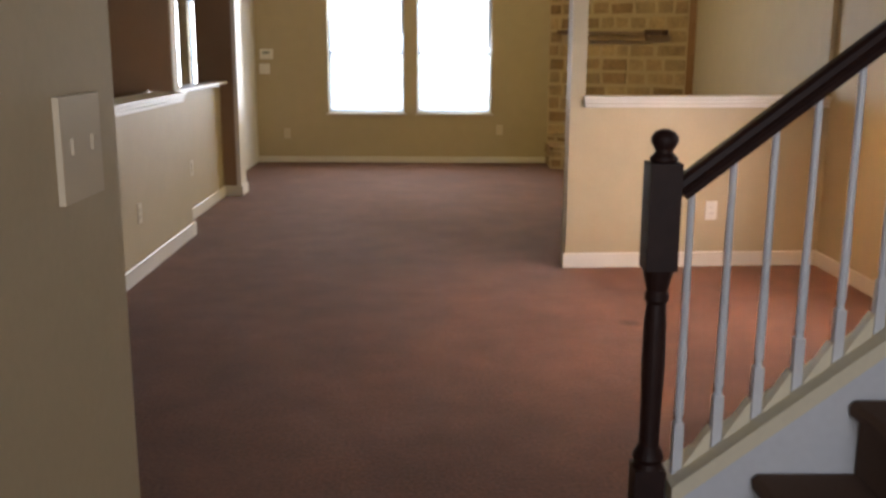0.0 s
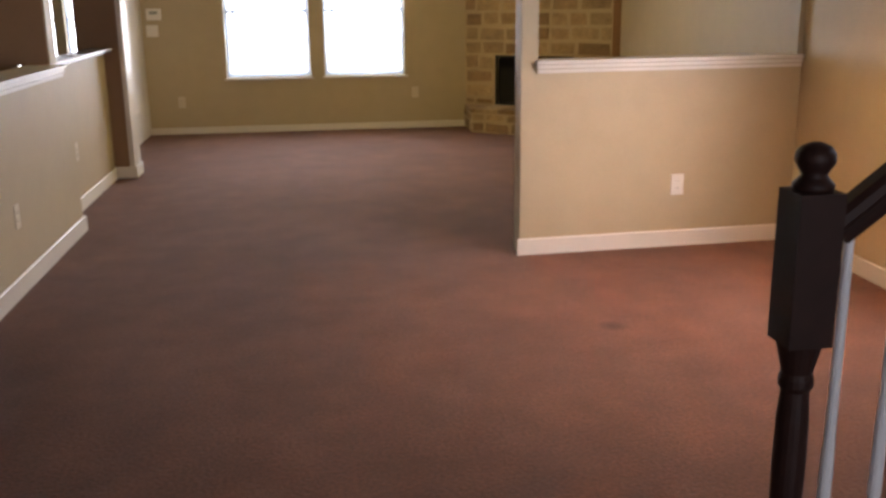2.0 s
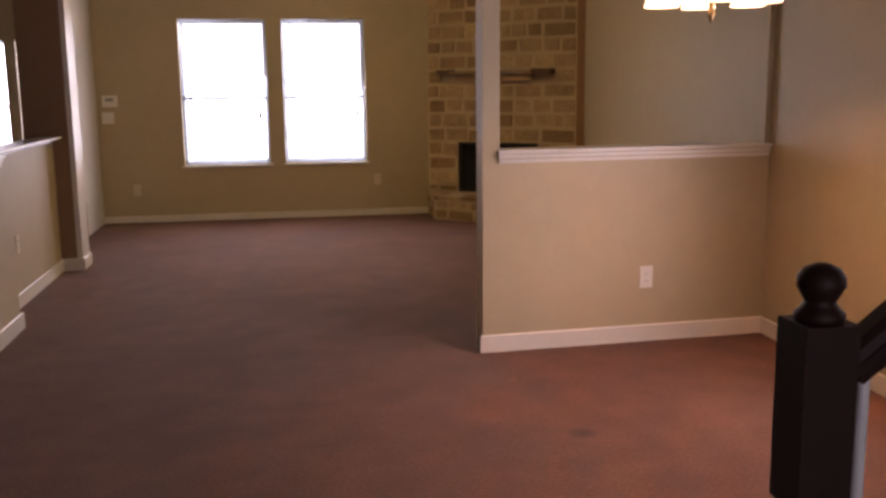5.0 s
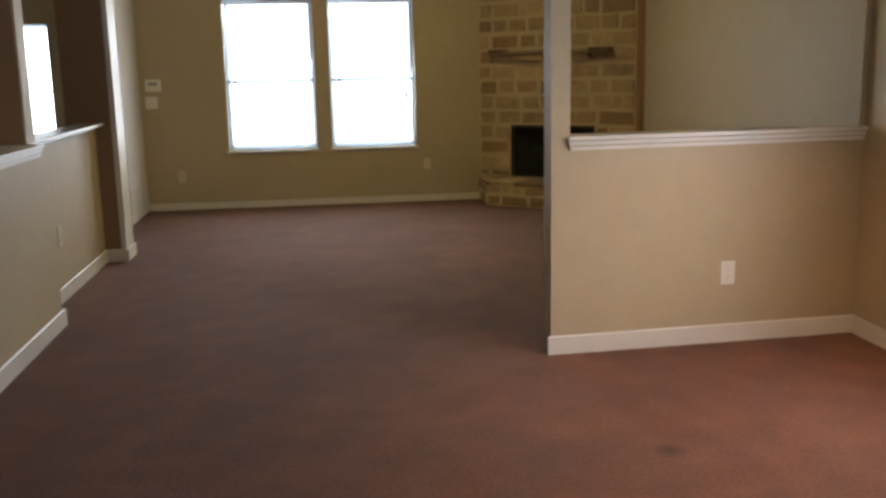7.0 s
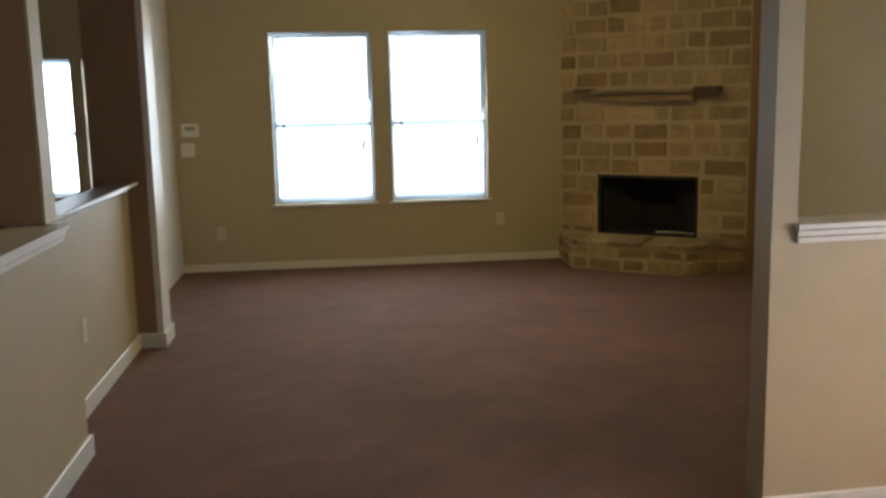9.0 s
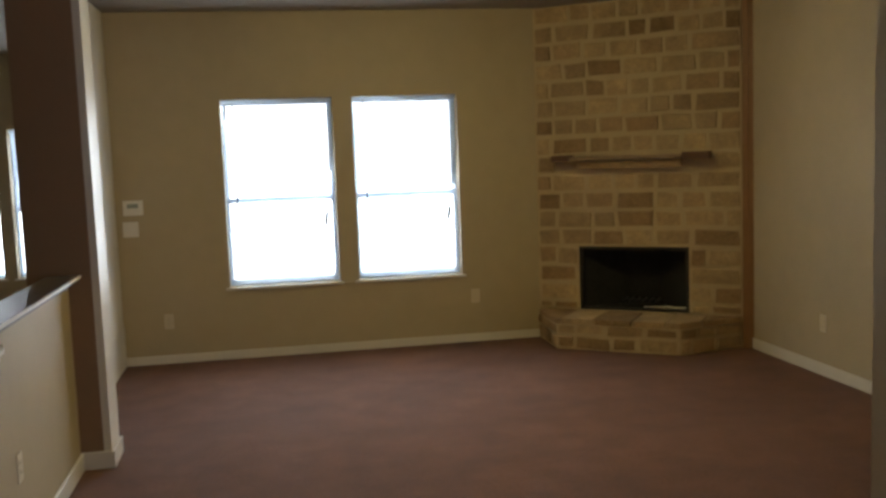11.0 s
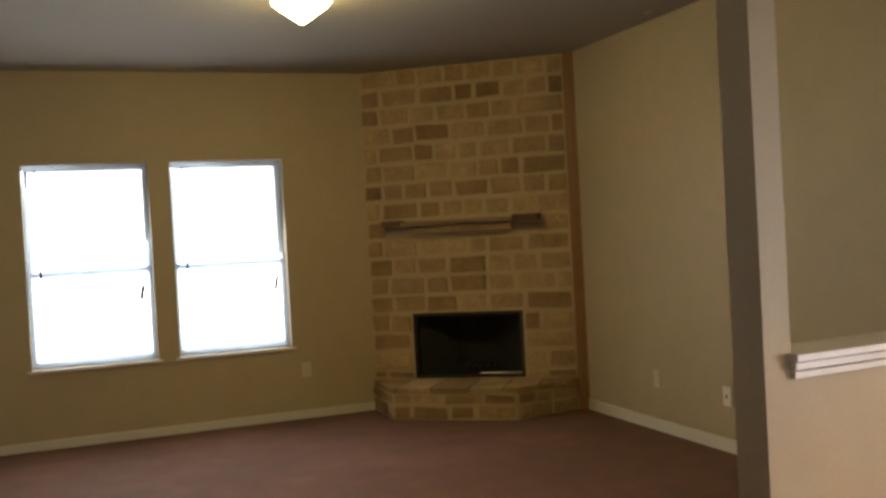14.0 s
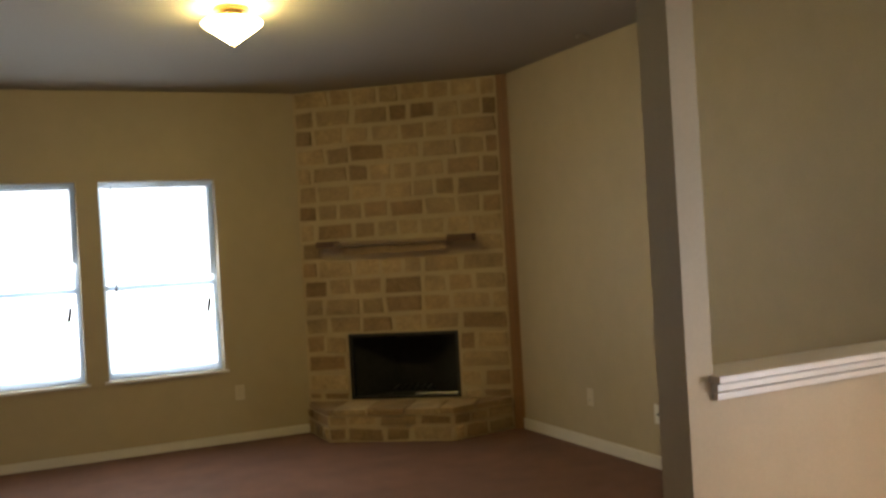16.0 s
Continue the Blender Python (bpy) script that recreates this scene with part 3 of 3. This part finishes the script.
while x < X1 - 0.05:
    z0, z1 = base_z(x) + 0.03, rail_z(x) - 0.020
    bm = bmesh.new()
    box(bm, x - 0.0115, -0.0115, z0, x + 0.0115, 0.0115, z0 + 0.135)
    bevel(bm, 0.002)
    lathe(bm, [(0.0105, z0 + 0.135), (0.008, z0 + 0.147), (0.0108, z0 + 0.16), (0.0102, z0 + 0.30), (0.0086, (z0 + z1) / 2), (0.0078, z1)], x, 0, 12)
    part("baluster", bm, WHITEWOOD, stairs)
    bm = bmesh.new()
    prism(bm, [(x + 0.013, base_z(x + 0.013) + 0.0455), (x + 0.074, base_z(x + 0.074) + 0.0455), (x + 0.074, base_z(x + 0.074) + 0.10), (x + 0.013, base_z(x + 0.013) + 0.052)], -0.016, 0.016, TURN_UP)
    part("fillet", bm, CREAM, stairs, "cream fillet between balusters")
    x += 0.0905

newel = thing("newel_post", "dark stained turned newel post at the stair's foot", "newel post", at=(NX, NY, 0))
W = 0.036
bm = bmesh.new()
box(bm, -W, -W, 0.0, W, W, 0.365)
bevel(bm, 0.006, 2)
lathe(bm, [(0.038, 0.365), (0.032, 0.377), (0.038, 0.390), (0.033, 0.403), (0.024, 0.420), (0.0235, 0.47), (0.027, 0.62), (0.026, 0.72), (0.022, 0.768), (0.028, 0.778), (0.028, 0.790), (0.024, 0.80), (0.033, 0.838), (0.036, 0.852)], 0, 0, 20)
part("shaft", bm, DARKWOOD, newel)
bm = bmesh.new()
box(bm, -W, -W, 0.850, W, W, 1.094)
bevel(bm, 0.007, 2)
part("top_block", bm, DARKWOOD, newel)
bm = bmesh.new()
lathe(bm, [(0.030, 1.094), (0.032, 1.104), (0.024, 1.112), (0.019, 1.119), (0.024, 1.128), (0.031, 1.140), (0.030, 1.151), (0.022, 1.162), (0.008, 1.168)], 0, 0, 20)
part("finial", bm, DARKWOOD, newel, "turned mushroom finial", smooth=True)


# ---- lamps ----
ceiling_lamp = thing("ceiling_light", "lit flush ceiling light with a pointed frosted glass shade", "ceiling light", at=(1.967, 8.17, H))
bm = bmesh.new()
lathe(bm, [(0.085, -0.001), (0.095, -0.010), (0.095, -0.020), (0.05, -0.030), (0.05, -0.058), (0.115, -0.064), (0.118, -0.0685)], 0, 0, 32)
part("canopy", bm, BRASS, ceiling_lamp, "bronze canopy")
bm = bmesh.new()
lathe(bm, [(0.06, -0.069), (0.145, -0.071), (0.155, -0.080), (0.132, -0.104), (0.082, -0.138), (0.040, -0.170), (0.012, -0.189)], 0, 0, 36)
part("glass_shade", bm, FROST, ceiling_lamp, "glowing frosted glass shade", smooth=True)
bm = bmesh.new()
lathe(bm, [(0.008, -0.189), (0.012, -0.197), (0.006, -0.205)], 0, 0, 12)
part("finial", bm, BRASS, ceiling_lamp)

CX, CY, CZ = 3.13, 4.15, 1.615
chandelier = thing("chandelier", "lit chandelier with bell glass shades on thin arms", "chandelier", at=(CX, CY, CZ))
bm = bmesh.new()
lathe(bm, [(0.004, 0.0), (0.010, 0.02), (0.018, 0.035), (0.010, 0.05), (0.010, 0.16), (0.026, 0.19), (0.034, 0.24), (0.018, 0.29), (0.012, 0.42), (0.020, 0.45), (0.008, 0.48)], 0, 0, 16)
part("stem", bm, BRASS, chandelier, smooth=True)
bm = bmesh.new()
lathe(bm, [(0.004, 0.478), (0.004, H - CZ - 0.03), (0.055, H - CZ - 0.02), (0.06, H - CZ - 0.001)], 0, 0, 12)
part("rod_and_canopy", bm, BRASS, chandelier)
for k in range(6):
    a = 2 * math.pi * k / 6 + 0.35
    r = 0.20
    arm = bpy.data.curves.new("arm", "CURVE")
    arm.dimensions, arm.bevel_depth, arm.bevel_resolution = "3D", 0.006, 2
    sp = arm.splines.new("BEZIER")
    pts = [(0.02, 0.24), (0.10, 0.36), (r, 0.30), (r, 0.20)]
    sp.bezier_points.add(len(pts) - 1)
    for bp, (d, z) in zip(sp.bezier_points, pts):
        bp.co = (d * math.cos(a), d * math.sin(a), z)
        bp.handle_left_type = bp.handle_right_type = "AUTO"
    tmp = bpy.data.objects.new("arm", arm)
    me = bpy.data.meshes.new_from_object(tmp)
    me.materials.clear()
    me.materials.append(BRASS)
    ao = new("arm", me)
    ao.parent = chandelier
    bm = bmesh.new()
    lathe(bm, [(0.020, 0.205), (0.024, 0.185), (0.036, 0.165), (0.052, 0.13), (0.064, 0.085), (0.070, 0.07), (0.066, 0.068), (0.048, 0.12), (0.02, 0.17)], r * math.cos(a), r * math.sin(a), 20)
    part("bell_shade", bm, SHADE, chandelier, "glowing bell glass shade", smooth=True)
    bm = bmesh.new()
    lathe(bm, [(0.010, 0.163), (0.020, 0.14), (0.022, 0.12), (0.017, 0.10), (0.006, 0.09)], r * math.cos(a), r * math.sin(a), 14)
    part("bulb", bm, BULB, chandelier, "lit bulb", smooth=True)

smoke = thing("smoke_detector", "small round smoke detector painted like the ceiling", "smoke detector", at=(4.27, 8.39, H))
bm = bmesh.new()
lathe(bm, [(0.045, -0.001), (0.047, -0.008), (0.04, -0.018), (0.015, -0.022)], 0, 0, 24)
part("housing", bm, CEIL, smoke)


# ---- wall plates ----
def plate(name, m, label, w=0.072, h=0.117, kind="outlet", category="outlet", group="", material=None):
    """A cover plate; x along the wall, z up, front towards -y."""
    o = thing(name, label, category, group)
    o.matrix_world = m
    bm = bmesh.new()
    box(bm, -w / 2, -0.006, -h / 2, w / 2, -0.0005, h / 2)
    bevel(bm, 0.003, 2)
    cover = material or PLATE
    part("cover", bm, cover, o)
    if kind == "outlet":
        for s in (-1, 1):
            bm = bmesh.new()
            prism(bm, [(0.0165 * math.cos(a), 0.013 * math.sin(a)) for a in [2 * math.pi * i / 14 for i in range(14)]], 0.0062, 0.0085, Matrix.Translation((0, 0, s * 0.0195)) @ TURN_UP)
            part("socket", bm, cover, o)
            boxpart("slot", (-0.0075, -0.0092, s * 0.0195 - 0.005, -0.0055, -0.0087, s * 0.0195 + 0.005), SLOT, o)
            boxpart("slot", (0.0055, -0.0092, s * 0.0195 - 0.004, 0.0075, -0.0087, s * 0.0195 + 0.004), SLOT, o)
    elif kind == "switch":
        k = max(1, round(w / 0.058))
        for i in range(k):
            cx = (i - (k - 1) / 2) * 0.046
            boxpart("toggle", (cx - 0.004, -0.0085, -0.004, cx + 0.004, -0.0062, 0.009), cover, o, 0.001)
    elif kind == "box":
        boxpart("body", (-w / 2 + 0.006, -0.024, -h / 2 + 0.006, w / 2 - 0.006, -0.0062, h / 2 - 0.006), PLATE, o, 0.004)
        boxpart("display", (-w * 0.28, -0.0252, 0.0, w * 0.28, -0.0242, h * 0.28), mat("grey_display", (0.35, 0.37, 0.33), 0.2), o)
    elif kind == "jack":
        boxpart("jack", (-0.008, -0.0092, -0.008, 0.008, -0.0062, 0.008), SLOT, o, 0.002)
    return o


OUT = "cream wall outlet above the baseboard"
plate("outlet", pose(-0.040, YF, 0.335), OUT, group="outlets", material=IVORY)
plate("outlet", pose(2.446, YF, 0.385), OUT, group="outlets", material=IVORY)
plate("outlet", TURN @ pose(3.36, YH, 0.353), "white wall outlet on the half wall", group="outlets")
plate("outlet", pose(XR, 8.744, 0.352, 0, 0, -90), OUT, group="outlets", material=IVORY)
plate("cable_jack", pose(XR, 8.002, 0.336, 0, 0, -90), "white cable jack plate above the baseboard", kind="jack", category="cable jack")
plate("outlet", pose(XR, 7.892, 0.345, 0, 0, -90), OUT, group="outlets", material=IVORY)
plate("outlet", pose(XL, 5.04, 0.375, 0, 0, 90), "cream wall outlet on the kitchen half wall", group="outlets", material=IVORY)
plate("outlet", pose(XS, 6.95, 0.40, 0, 0, 90), "cream wall outlet on the kitchen half wall", group="outlets", material=IVORY)
plate("thermostat", pose(-0.255, YF, 1.245), "white thermostat box on the tan wall", 0.15, 0.115, "box", "thermostat")
plate("light_switch", pose(-0.282, YF, 1.078), "white double light switch under the thermostat", 0.117, 0.117, "switch", "light switch")
plate("light_switch", pose(1.29, 0.314, 1.262, 0, 0, 90), "almond double light switch near the wall's end", 0.092, 0.086, "switch", "light switch", material=ALMOND)
